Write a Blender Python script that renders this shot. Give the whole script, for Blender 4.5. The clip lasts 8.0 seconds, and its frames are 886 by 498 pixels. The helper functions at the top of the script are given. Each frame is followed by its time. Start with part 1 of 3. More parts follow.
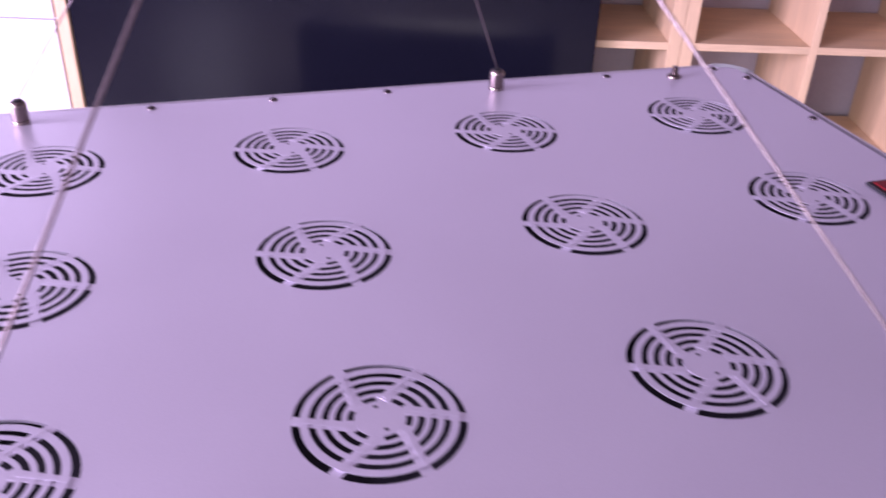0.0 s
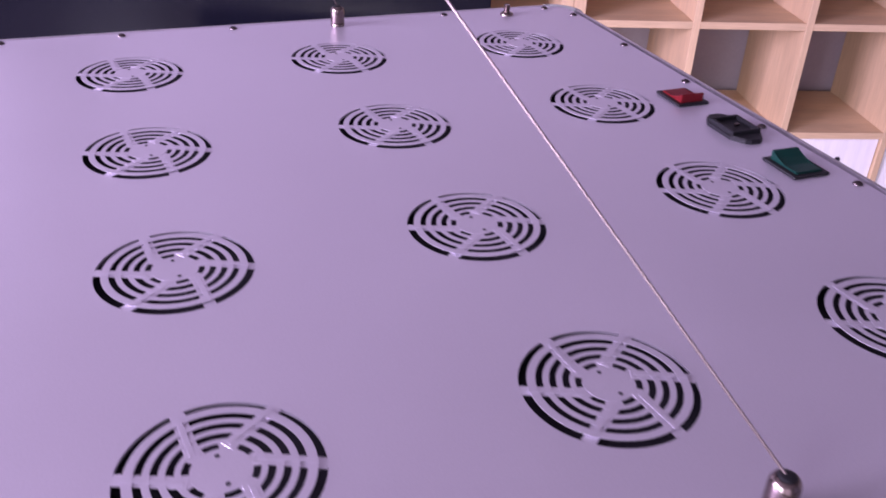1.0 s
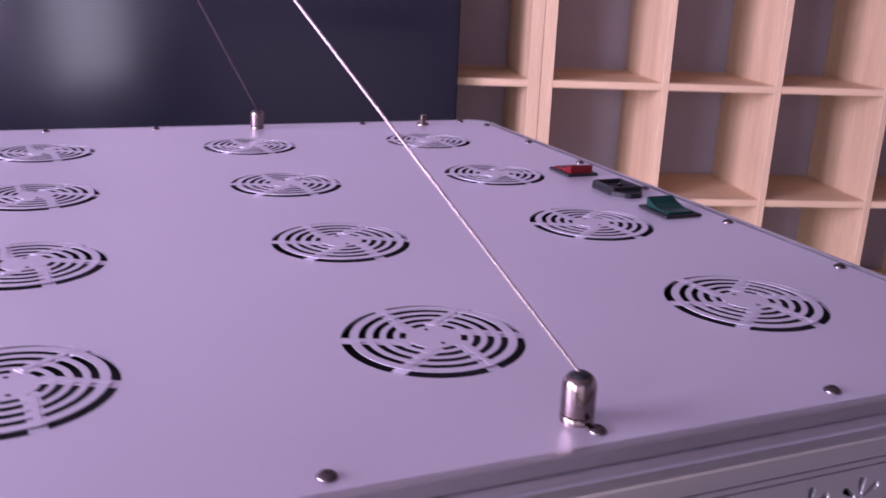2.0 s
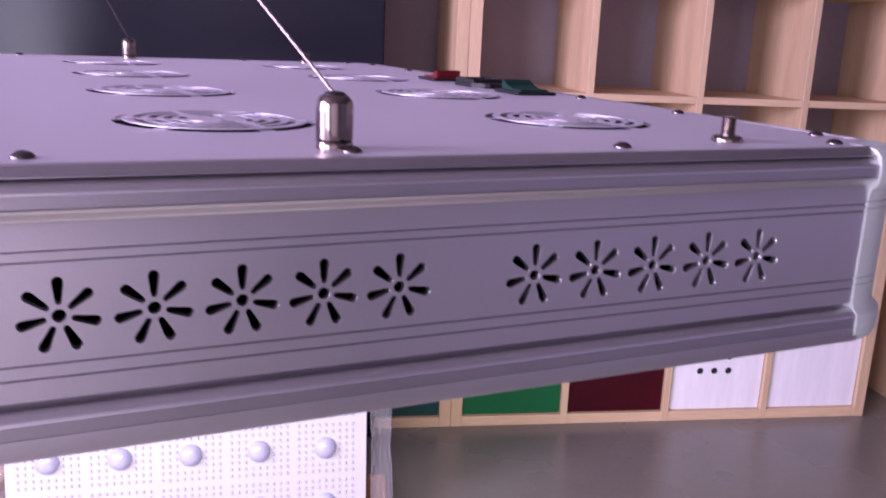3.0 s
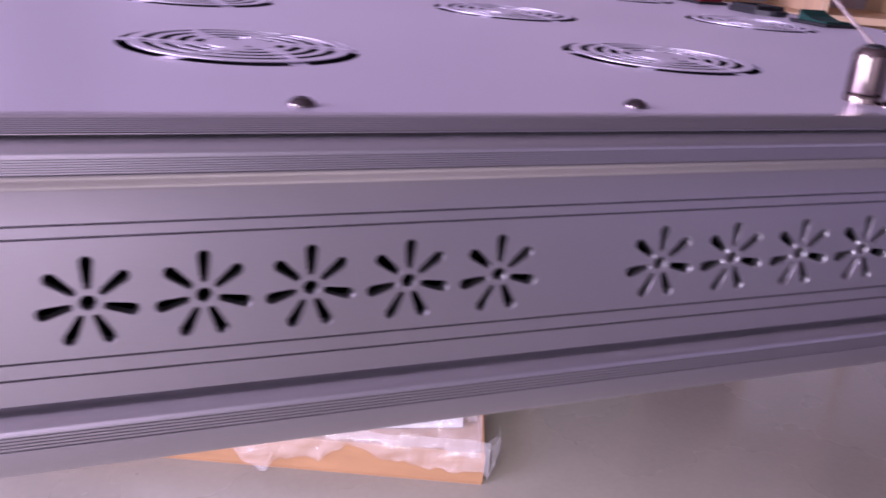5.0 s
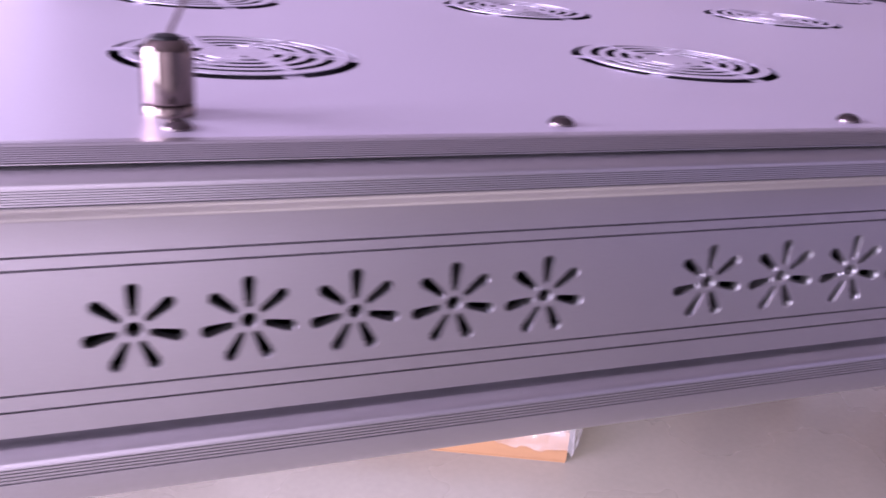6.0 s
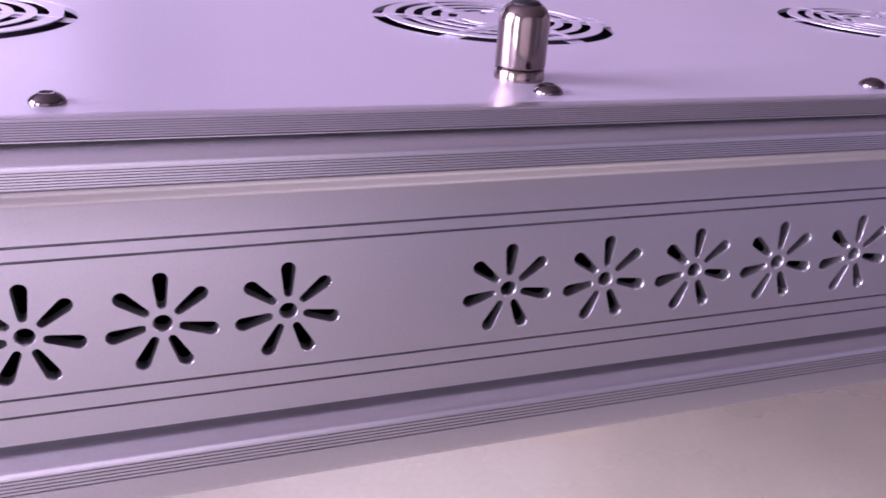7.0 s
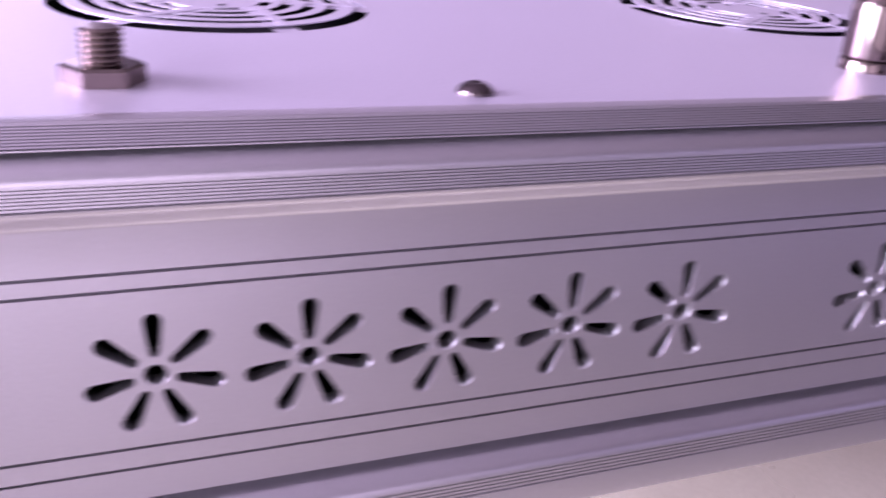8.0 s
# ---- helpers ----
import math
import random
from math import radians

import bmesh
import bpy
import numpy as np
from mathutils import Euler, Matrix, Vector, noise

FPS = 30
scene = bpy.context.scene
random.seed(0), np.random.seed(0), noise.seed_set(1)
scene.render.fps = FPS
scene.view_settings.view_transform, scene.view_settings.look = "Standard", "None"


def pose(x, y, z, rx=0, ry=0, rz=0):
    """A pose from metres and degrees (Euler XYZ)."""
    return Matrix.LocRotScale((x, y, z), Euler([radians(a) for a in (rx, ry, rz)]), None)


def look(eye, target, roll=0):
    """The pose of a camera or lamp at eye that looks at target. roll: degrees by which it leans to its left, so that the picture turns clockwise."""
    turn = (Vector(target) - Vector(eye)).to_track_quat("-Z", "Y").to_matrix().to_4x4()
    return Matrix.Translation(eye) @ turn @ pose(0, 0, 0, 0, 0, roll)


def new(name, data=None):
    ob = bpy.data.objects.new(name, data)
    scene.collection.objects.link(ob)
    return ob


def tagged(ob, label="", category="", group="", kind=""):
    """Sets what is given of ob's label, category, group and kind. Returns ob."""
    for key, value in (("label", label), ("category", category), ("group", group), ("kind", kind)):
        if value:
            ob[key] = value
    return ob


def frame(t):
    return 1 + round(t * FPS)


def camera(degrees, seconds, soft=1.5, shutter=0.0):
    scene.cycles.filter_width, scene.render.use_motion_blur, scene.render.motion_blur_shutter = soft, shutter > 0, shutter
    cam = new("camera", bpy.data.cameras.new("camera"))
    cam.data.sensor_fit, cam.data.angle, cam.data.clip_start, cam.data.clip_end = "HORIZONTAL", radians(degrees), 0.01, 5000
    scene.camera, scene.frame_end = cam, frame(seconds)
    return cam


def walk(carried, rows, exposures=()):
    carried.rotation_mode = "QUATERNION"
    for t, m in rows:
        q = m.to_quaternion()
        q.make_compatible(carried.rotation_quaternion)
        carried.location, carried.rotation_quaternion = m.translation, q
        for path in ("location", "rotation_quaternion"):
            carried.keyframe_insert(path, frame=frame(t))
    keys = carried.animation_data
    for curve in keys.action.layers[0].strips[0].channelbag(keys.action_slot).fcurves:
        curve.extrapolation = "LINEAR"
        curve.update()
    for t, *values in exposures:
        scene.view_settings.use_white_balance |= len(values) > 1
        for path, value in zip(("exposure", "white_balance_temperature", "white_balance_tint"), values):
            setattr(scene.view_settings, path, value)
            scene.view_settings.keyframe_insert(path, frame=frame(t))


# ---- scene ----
cam = camera(52.88, 8.0, soft=1.7, shutter=0.4)
PATH = [
    (0, (-0.0688, -0.0428, 1.4790), (0.4177, 1.5151, 0.5063), 2.35),
    (0.5, (-0.0325, -0.0884, 1.4716), (0.5688, 1.4182, 0.4825), 3.11),
    (1, (-0.0201, -0.1504, 1.4513), (0.6014, 1.3616, 0.4831), 2.90),
    (1.2, (-0.0120, -0.1701, 1.4346), (0.6219, 1.3696, 0.5194), 2.83),
    (2.3, (0.0601, -0.2404, 1.3130), (0.7647, 1.4630, 0.8528), 2.27),
    (2.5, (0.0779, -0.2467, 1.2843), (0.7971, 1.4574, 0.8495), 2.35),
    (3, (0.0995, -0.2642, 1.2399), (0.8896, 1.4024, 0.7838), 2.60),
    (3.5, (0.1113, -0.2759, 1.2357), (0.9125, 1.3543, 0.6782), 1.45),
    (3.6, (0.1050, -0.2730, 1.2335), (0.9500, 1.4420, 0.6435), 1.10),
    (4, (0.0606, -0.2508, 1.2357), (0.8345, 1.3606, 0.5921), 1.22),
    (4.5, (0.0106, -0.2296, 1.2387), (0.7179, 1.4117, 0.5937), 2.30),
    (5, (-0.0498, -0.2029, 1.2454), (0.6378, 1.4408, 0.5855), 4.98),
    (5.2, (-0.0731, -0.1995, 1.2489), (0.5545, 1.4602, 0.5697), 5.33),
    (6.3, (-0.2568, -0.1895, 1.2531), (0.3833, 1.4568, 0.5532), 4.35),
    (6.5, (-0.2776, -0.1848, 1.2517), (0.3519, 1.4623, 0.5440), 4.10),
    (7, (-0.2942, -0.1710, 1.2478), (0.3451, 1.4479, 0.4858), 4.32),
    (7.5, (-0.3189, -0.1567, 1.2426), (0.3401, 1.4566, 0.4855), 4.24),
    (7.7, (-0.3352, -0.1489, 1.2445), (0.2991, 1.4644, 0.4668), 4.09),
    (8, (-0.3709, -0.1350, 1.2385), (0.2825, 1.4770, 0.4737), 4.52),
]
walk(cam, [(t, look(eye, target, roll)) for t, eye, target, roll in PATH], exposures=[(0, 0.40), (0.5, 0.32), (1.2, 0.26), (2.3, 0.15), (3.0, 0.02), (3.5, -0.33), (4.0, -0.28), (4.6, -0.08), (5.2, 0.08), (6.3, 0.38), (7.2, 0.28), (8, 0.44)])

# ---------------------------------------------------------------- light
world = bpy.data.worlds.new("world")
scene.world = world
world.use_nodes = True
bg = world.node_tree.nodes["Background"]
bg.inputs["Color"].default_value = (0.55, 0.5, 0.7, 1)
bg.inputs["Strength"].default_value = 0.05


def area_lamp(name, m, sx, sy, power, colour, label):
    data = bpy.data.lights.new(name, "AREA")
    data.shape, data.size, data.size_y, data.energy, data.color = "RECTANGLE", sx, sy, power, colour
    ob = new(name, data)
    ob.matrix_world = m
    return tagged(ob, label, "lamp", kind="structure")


CEILING_Z = 2.75
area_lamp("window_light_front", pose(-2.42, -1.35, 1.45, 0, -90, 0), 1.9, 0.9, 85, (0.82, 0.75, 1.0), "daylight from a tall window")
# unseen lilac fill added to brighten the plate; this wall has no opening
area_lamp("fill_light_left", pose(-2.42, 0.45, 1.70, 0, -90, 0), 1.6, 1.3, 252, (0.78, 0.635, 0.99), "added lilac fill light from the unseen left side")
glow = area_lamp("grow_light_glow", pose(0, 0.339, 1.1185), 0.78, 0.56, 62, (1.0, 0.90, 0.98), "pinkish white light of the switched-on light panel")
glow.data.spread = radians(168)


# ---------------------------------------------------------------- materials
def material(name, colour, rough=0.5, metal=0.0, grain=0.0, grain_scale=200.0, tint=0.0, tint_scale=6.0, bump=0.0, stretch=(1, 1, 1),
             coat=0.0, rough_var=0.0, random_value=0.0, spec=0.5):
    """A surface with fine grain, broad stains, a fine relief and a change of gloss."""
    mat = bpy.data.materials.new(name)
    mat.use_nodes = True
    nt = mat.node_tree
    p = nt.nodes["Principled BSDF"]
    p.inputs["Metallic"].default_value = metal
    p.inputs["Roughness"].default_value = rough
    p.inputs["Coat Weight"].default_value = coat
    p.inputs["Specular IOR Level"].default_value = spec
    tc = nt.nodes.new("ShaderNodeTexCoord")
    mp = nt.nodes.new("ShaderNodeMapping")
    mp.inputs["Scale"].default_value = stretch
    nt.links.new(tc.outputs["Object"], mp.inputs["Vector"])

    def noise_node(scale, detail):
        n = nt.nodes.new("ShaderNodeTexNoise")
        n.inputs["Scale"].default_value, n.inputs["Detail"].default_value = scale, detail
        nt.links.new(mp.outputs["Vector"], n.inputs["Vector"])
        return n.outputs["Fac"]

    fine, broad = noise_node(grain_scale, 3), noise_node(tint_scale, 4)

    def ranged(src, low, high):
        r = nt.nodes.new("ShaderNodeMapRange")
        r.inputs["From Min"].default_value, r.inputs["From Max"].default_value = 0.25, 0.75
        r.inputs["To Min"].default_value, r.inputs["To Max"].default_value = low, high
        nt.links.new(src, r.inputs["Value"])
        return r.outputs["Result"]

    def times(a, b):
        m = nt.nodes.new("ShaderNodeMath")
        m.operation = "MULTIPLY"
        nt.links.new(a, m.inputs[0])
        nt.links.new(b, m.inputs[1])
        return m.outputs["Value"]

    value = times(ranged(fine, 1 - grain, 1 + grain), ranged(broad, 1 - tint, 1 + tint))
    if random_value:
        info = nt.nodes.new("ShaderNodeObjectInfo")
        r = nt.nodes.new("ShaderNodeMapRange")
        r.inputs["To Min"].default_value, r.inputs["To Max"].default_value = 1 - random_value, 1 + random_value
        nt.links.new(info.outputs["Random"], r.inputs["Value"])
        value = times(value, r.outputs["Result"])
    mix = nt.nodes.new("ShaderNodeVectorMath")
    mix.operation = "SCALE"
    mix.inputs[0].default_value = colour
    nt.links.new(value, mix.inputs["Scale"])
    nt.links.new(mix.outputs["Vector"], p.inputs["Base Color"])
    if rough_var:
        nt.links.new(ranged(broad, max(0.02, rough - rough_var), min(1, rough + rough_var)), p.inputs["Roughness"])
    if bump:
        b = nt.nodes.new("ShaderNodeBump")
        b.inputs["Strength"].default_value, b.inputs["Distance"].default_value = bump, 0.001
        nt.links.new(fine, b.inputs["Height"])
        nt.links.new(b.outputs["Normal"], p.inputs["Normal"])
    return mat


M_PLATE = material("satin_anodised_plate", (0.66, 0.62, 0.71), 0.42, 0.74, 0.03, 900, 0.03, 5, 0.05, rough_var=0.04)
M_EXTRUSION = material("brushed_aluminium", (0.66, 0.64, 0.67), 0.35, 1.0, 0.03, 1400, 0.03, 8, 0.05, rough_var=0.03)
M_CORNER = material("pale_cast_corner", (0.43, 0.46, 0.45), 0.50, 0.0, 0.03, 400, 0.05, 30, 0.04)
M_NICKEL = material("polished_nickel", (0.235, 0.19, 0.178), 0.15, 1.0, 0.03, 500, 0.04, 60, 0.02, rough_var=0.05)
M_SCREW = material("dark_nickel_screw", (0.15, 0.125, 0.13), 0.14, 1.0, 0.05, 500, 0.04, 60, 0.02)
M_STEEL = material("steel_wire", (0.27, 0.22, 0.218), 0.36, 1.0, 0.08, 900, 0.03, 80)
M_BLACK = material("black_plastic", (0.008, 0.008, 0.010), 0.5, 0.0, 0.10, 600, 0.06, 40, 0.08, spec=0.3)
# near black that stands for shade inside the housing and in small holes
M_DARK = material("painted_inside_shade", (0.014, 0.012, 0.020), 0.8, 0.0, 0.1, 80, 0.1, 10)
M_RED = material("red_rocker_plastic", (0.11, 0.003, 0.006), 0.45, 0.0, 0.04, 300, 0.05, 60, spec=0.3)
M_GREEN = material("green_rocker_plastic", (0.001, 0.026, 0.020), 0.45, 0.0, 0.04, 300, 0.05, 60, spec=0.25)
M_LED_BOARD = material("white_led_board", (0.46, 0.455, 0.49), 0.5, 0.0, 0.03, 200, 0.03, 8, 0.04)
M_LENS = material("frosted_lens", (0.36, 0.365, 0.50), 0.3, 0.0, 0.05, 120, 0.10, 20, coat=0.4)
M_DOT = material("grey_diode", (0.42, 0.405, 0.48), 0.4, 0.0, 0.08, 200, 0.05, 20)
M_CARD = material("brown_cardboard", (0.27, 0.145, 0.075), 0.85, 0.0, 0.06, 160, 0.10, 7, 0.15, stretch=(1, 1, 5))
M_WOOD = material("pale_pine_board", (0.63, 0.45, 0.285), 0.5, 0.0, 0.10, 60, 0.12, 6, 0.10, stretch=(3, 3, 0.25), random_value=0.06)
M_WOOD_FLAT = material("pale_pine_shelf_board", (0.63, 0.45, 0.285), 0.5, 0.0, 0.10, 60, 0.12, 6, 0.10, stretch=(0.25, 3, 3), random_value=0.06)
M_FLOOR = material("polished_concrete", (0.176, 0.160, 0.148), 0.28, 0.0, 0.05, 60, 0.16, 1.6, 0.06, rough_var=0.08, spec=0.5)
M_WALL = material("pale_wall_paint", (0.62, 0.58, 0.62), 0.8, 0.0, 0.03, 120, 0.05, 2, 0.08)
M_WALL_BACK = material("grey_violet_wall_paint", (0.37, 0.33, 0.37), 0.8, 0.0, 0.04, 120, 0.12, 2, 0.08)
# tones of the unseen front wall, set for what the rim reflects
M_WALL_FRONT = material("pale_reflection_wall", (0.74, 0.70, 0.70), 0.8, 0.0, 0.04, 120, 0.08, 2, 0.08)
M_WALL_BLUE = material("blue_grey_reflection_wall", (0.42, 0.41, 0.50), 0.8, 0.0, 0.04, 120, 0.08, 2, 0.08)
M_CEIL = material("ceiling_paint", (0.20, 0.18, 0.19), 0.9, 0.0, 0.02, 90, 0.03, 2, 0.05)
M_WHITE = material("white_lacquer", (0.80, 0.77, 0.83), 0.4, 0.0, 0.02, 150, 0.03, 3, 0.03)
M_GLOSS = material("black_gloss_board", (0.005, 0.005, 0.011), 0.16, 0.0, 0.1, 100, 0.1, 3, 0.0, rough_var=0.03, spec=0.22)
M_BOX_TEAL = material("dark_teal_board", (0.006, 0.050, 0.046), 0.45, 0.0, 0.05, 100, 0.12, 5)
M_BOX_GREEN = material("green_board", (0.005, 0.115, 0.036), 0.4, 0.0, 0.05, 100, 0.10, 5)
M_BOX_RED = material("dark_red_gloss_board", (0.045, 0.002, 0.006), 0.18, 0.0, 0.08, 100, 0.25, 5)
M_BOX_WHITE = material("white_board", (0.86, 0.83, 0.86), 0.45, 0.0, 0.04, 40, 0.06, 6, 0.04, stretch=(6, 6, 0.5))
# dim tone of the unseen front wall, darkens the rim's reflections
M_DIM_WALL = material("dim_reflection_wall", (0.21, 0.20, 0.215), 0.5, 0.0, 0.12, 60, 0.12, 5, 0.1, stretch=(3, 3, 0.25))


def film_material():
    mat = bpy.data.materials.new("clear_plastic_film")
    mat.use_nodes = True
    nt = mat.node_tree
    p = nt.nodes["Principled BSDF"]
    p.inputs["Base Color"].default_value = (0.60, 0.58, 0.64, 1)
    p.inputs["Roughness"].default_value = 0.09
    p.inputs["Alpha"].default_value = 0.20
    p.inputs["Specular IOR Level"].default_value = 0.8
    tc, n, b = nt.nodes.new("ShaderNodeTexCoord"), nt.nodes.new("ShaderNodeTexNoise"), nt.nodes.new("ShaderNodeBump")
    n.inputs["Scale"].default_value, n.inputs["Detail"].default_value = 22, 4
    b.inputs["Strength"].default_value, b.inputs["Distance"].default_value = 0.6, 0.01
    nt.links.new(tc.outputs["Object"], n.inputs["Vector"])
    nt.links.new(n.outputs["Fac"], b.inputs["Height"])
    nt.links.new(b.outputs["Normal"], p.inputs["Normal"])
    return mat


M_FILM = film_material()


# ---------------------------------------------------------------- mesh helpers
def part(name, bm, mat, parent=None, label="", smooth=False, at=None):
    """Links a bmesh as one mesh object, under a thing or a part."""
    me = bpy.data.meshes.new(name)
    bmesh.ops.recalc_face_normals(bm, faces=bm.faces[:])
    if smooth:
        for f in bm.faces:
            f.smooth = True
    bm.to_mesh(me)
    bm.free()
    me.materials.append(mat)
    return place(name, me, parent, label, at)


def place(name, me, parent=None, label="", at=None):
    ob = new(name, me)
    if parent is not None:
        ob.parent = parent
    if at is not None:
        ob.matrix_local = at
    if label:
        ob["label"] = label
    return ob


def raw(name, verts, faces, mat, parent=None, label="", smooth=False, at=None):
    me = bpy.data.meshes.new(name)
    me.from_pydata(verts, [], faces)
    me.validate()
    if smooth:
        me.polygons.foreach_set("use_smooth", [True] * len(me.polygons))
    me.materials.append(mat)
    return place(name, me, parent, label, at)


def thing(name, label, category, m=None, group="", kind=""):
    ob = new(name)
    ob.empty_display_size = 0.05
    if m is not None:
        ob.matrix_world = m
    return tagged(ob, label, category, group, kind)


def box(bm, x0, y0, z0, x1, y1, z1, bevel=0.0, seg=2):
    vs = [bm.verts.new(p) for p in ((x0, y0, z0), (x1, y0, z0), (x1, y1, z0), (x0, y1, z0), (x0, y0, z1), (x1, y0, z1), (x1, y1, z1), (x0, y1, z1))]
    fs = [bm.faces.new([vs[i] for i in q]) for q in ((0, 3, 2, 1), (4, 5, 6, 7), (0, 1, 5, 4), (1, 2, 6, 5), (2, 3, 7, 6), (3, 0, 4, 7))]
    if bevel:
        es = list({e for f in fs for e in f.edges})
        bmesh.ops.bevel(bm, geom=es, offset=bevel, segments=seg, affect="EDGES", profile=0.5)
    return bm


def lathe(bm, rings, n=24, centre=(0, 0)):
    """A turned body from (radius, height) pairs; radius 0 closes it."""
    rows = []
    for r, z in rings:
        if r == 0:
            rows.append([bm.verts.new((centre[0], centre[1], z))])
        else:
            rows.append([bm.verts.new((centre[0] + r * math.cos(2 * math.pi * i / n), centre[1] + r * math.sin(2 * math.pi * i / n), z)) for i in range(n)])
    for a, b in zip(rows, rows[1:]):
        for i in range(n):
            j = (i + 1) % n
            if len(a) == 1 and len(b) > 1:
                bm.faces.new((a[0], b[i], b[j]))
            elif len(b) == 1 and len(a) > 1:
                bm.faces.new((a[i], a[j], b[0]))
            elif len(a) > 1:
                bm.faces.new((a[i], a[j], b[j], b[i]))
    return bm


# ---------------------------------------------------------------- the room
SHELF_ANGLE = -16.0
SHELF_AT = pose(1.395, 2.068, 0, 0, 0, SHELF_ANGLE)   # local x along the shelf's front, local y to its back


def wall_box(name, x0, y0, z0, x1, y1, z1, mat, label, m=None, category="wall"):
    bm = box(bmesh.new(), x0, y0, z0, x1, y1, z1)
    return tagged(part(name, bm, mat, at=m), label, category, kind="structure")


wall_box("floor", -4, -3, -0.1, 6, 5, 0, M_FLOOR, "smooth polished grey-brown concrete floor", category="floor")
wall_box("ceiling", -4, -3, CEILING_Z, 6, 5, CEILING_Z + 0.1, M_CEIL, "dark painted ceiling", category="ceiling")
wall_box("wall_back", -2.2, 0.42, 0, 3.6, 0.52, CEILING_Z, M_WALL_BACK, "grey-violet painted wall behind the shelf", SHELF_AT)
# unseen front wall, made of three tones to shape the rim's reflections
wall_box("wall_front_left", -4, -2.7, 0, 0.12, -2.6, CEILING_Z, M_WALL_FRONT, "unseen pale wall piece, toned for reflections in the rim")
wall_box("wall_front_middle", 0.12, -2.7, 0, 1.45, -2.6, CEILING_Z, M_DIM_WALL, "unseen dim wall piece, toned to darken reflections in the rim")
wall_box("wall_front_right", 1.45, -2.7, 0, 6, -2.6, CEILING_Z, M_WALL_BLUE, "unseen blue-grey wall piece, toned for reflections in the rim")
wall_box("wall_left", -2.6, -2.6, 0, -2.5, 4.2, CEILING_Z, M_WALL, "plain pale painted wall")
wall_box("wall_right", 4.4, -2.6, 0, 4.5, 4.2, CEILING_Z, M_WALL, "plain pale painted wall")


# ---------------------------------------------------------------- the hanging light panel
T = 1.1988
HALF_W, DEPTH, RAD = 0.4535, 0.687, 0.026
COLS = [(-2 + i) * 0.1710 for i in range(5)]
ROWS = [0.1112 + 0.1531 * i for i in range(4)]
FAN_R = 0.0408


def arc(o0, z0, o1, z1, n, bend):
    """Points from one place of the profile to another along an eased curve."""
    out = []
    for i in range(1, n + 1):
        u = i / n
        w = {"round": math.sin(u * math.pi / 2), "hollow": 1 - math.cos(u * math.pi / 2), "ess": 0.5 - 0.5 * math.cos(u * math.pi)}[bend]
        out.append((o0 + (o1 - o0) * w, z0 + (z1 - z0) * u))
    return out


def side_profile():
    """(outward, z) of the extruded rim from top to bottom; outward is counted from the flat face."""
    def ribs(o0, o1, z0, z1, n, deep=0.0006):
        out = []
        step = (z0 - z1) / n
        for i in range(n):
            o, z = o0 + (o1 - o0) * i / n, z0 - step * i
            e = o + (o1 - o0) / n * 0.66
            out += [(o, z), (e, z - step * 0.66), (e - deep, z - step * 0.74), (e - deep, z - step * 0.90)]
        return out

    pts = [(-0.0090, 1.1966), (-0.0063, 1.1966), (-0.0063, 1.1990), (-0.0034, 1.1990), (-0.0029, 1.1989), (-0.0027, 1.1987)]
    pts += ribs(-0.0026, 0.0012, 1.1987, 1.1960, 8)
    pts += [(0.0014, 1.1959), (0.0014, 1.1957)] + [(-0.0030, 1.1955), (-0.0030, 1.1949), (0.0004, 1.1947)] + arc(0.0004, 1.1947, 0.0039, 1.1914, 10, "round")
    pts += ribs(0.0039, 0.0039, 1.1913, 1.1874, 7)
    pts += [(0.0039, 1.1872)] + arc(0.0039, 1.1872, 0.0, 1.1826, 12, "ess")
    pts += [(0.0, 1.1751), (-0.0018, 1.1750), (-0.0018, 1.1746), (0.0, 1.1745), (0.0, 1.1720), (-0.0018, 1.1719), (-0.0018, 1.1715), (0.0, 1.1714), (0.0, 1.1712)]
    low = [(0.0, 1.1418), (0.0, 1.1416), (-0.0018, 1.1415), (-0.0018, 1.1411), (0.0, 1.1410), (0.0, 1.1374), (-0.0018, 1.1373), (-0.0018, 1.1369), (0.0, 1.1368), (0.0, 1.1304)]
    low += [(-0.0045, 1.1302), (-0.0045, 1.1285), (0.0002, 1.1281)] + arc(0.0002, 1.1281, 0.0038, 1.1253, 8, "round")
    low += ribs(0.0039, 0.0039, 1.1250, 1.1206, 5)
    low += [(0.0040, 1.1205), (0.0040, 1.1150), (0.0038, 1.1139), (0.0033, 1.1136), (-0.0060, 1.1136)]
    return pts, low


TOP_PROFILE, LOW_PROFILE = side_profile()


def flower_cell():
    """One cell of the pierced band: a daisy of seven tapered slots round a hole. 2D outer loop and hole loops, in metres."""
    loops = []
    n = 14
    loops.append([(0.0021 * math.cos(2 * math.pi * i / n), 0.0021 * math.sin(2 * math.pi * i / n)) for i in range(n)])
    for k in range(7):
        a = math.radians(90 + k * 360 / 7)
        ca, sa = math.cos(a), math.sin(a)
        loop = []
        r0, r1, w0, w1 = 0.0042, 0.0101, 0.00095, 0.00165
        for i in range(7):
            b = math.radians(-90 + 180 * i / 6)
            loop.append((r1 + w1 * math.cos(b), w1 * math.sin(b)))
        for i in range(5):
            b = math.radians(90 + 180 * i / 4)
            loop.append((r0 + w0 * math.cos(b), w0 * math.sin(b)))
        loops.append([(x * ca - y * sa, x * sa + y * ca) for x, y in loop])
    return loops


FLOWER = flower_cell()
PITCH = 0.02616
Z_LO, Z_HI, Z_MID = 1.1418, 1.1712, 1.1555


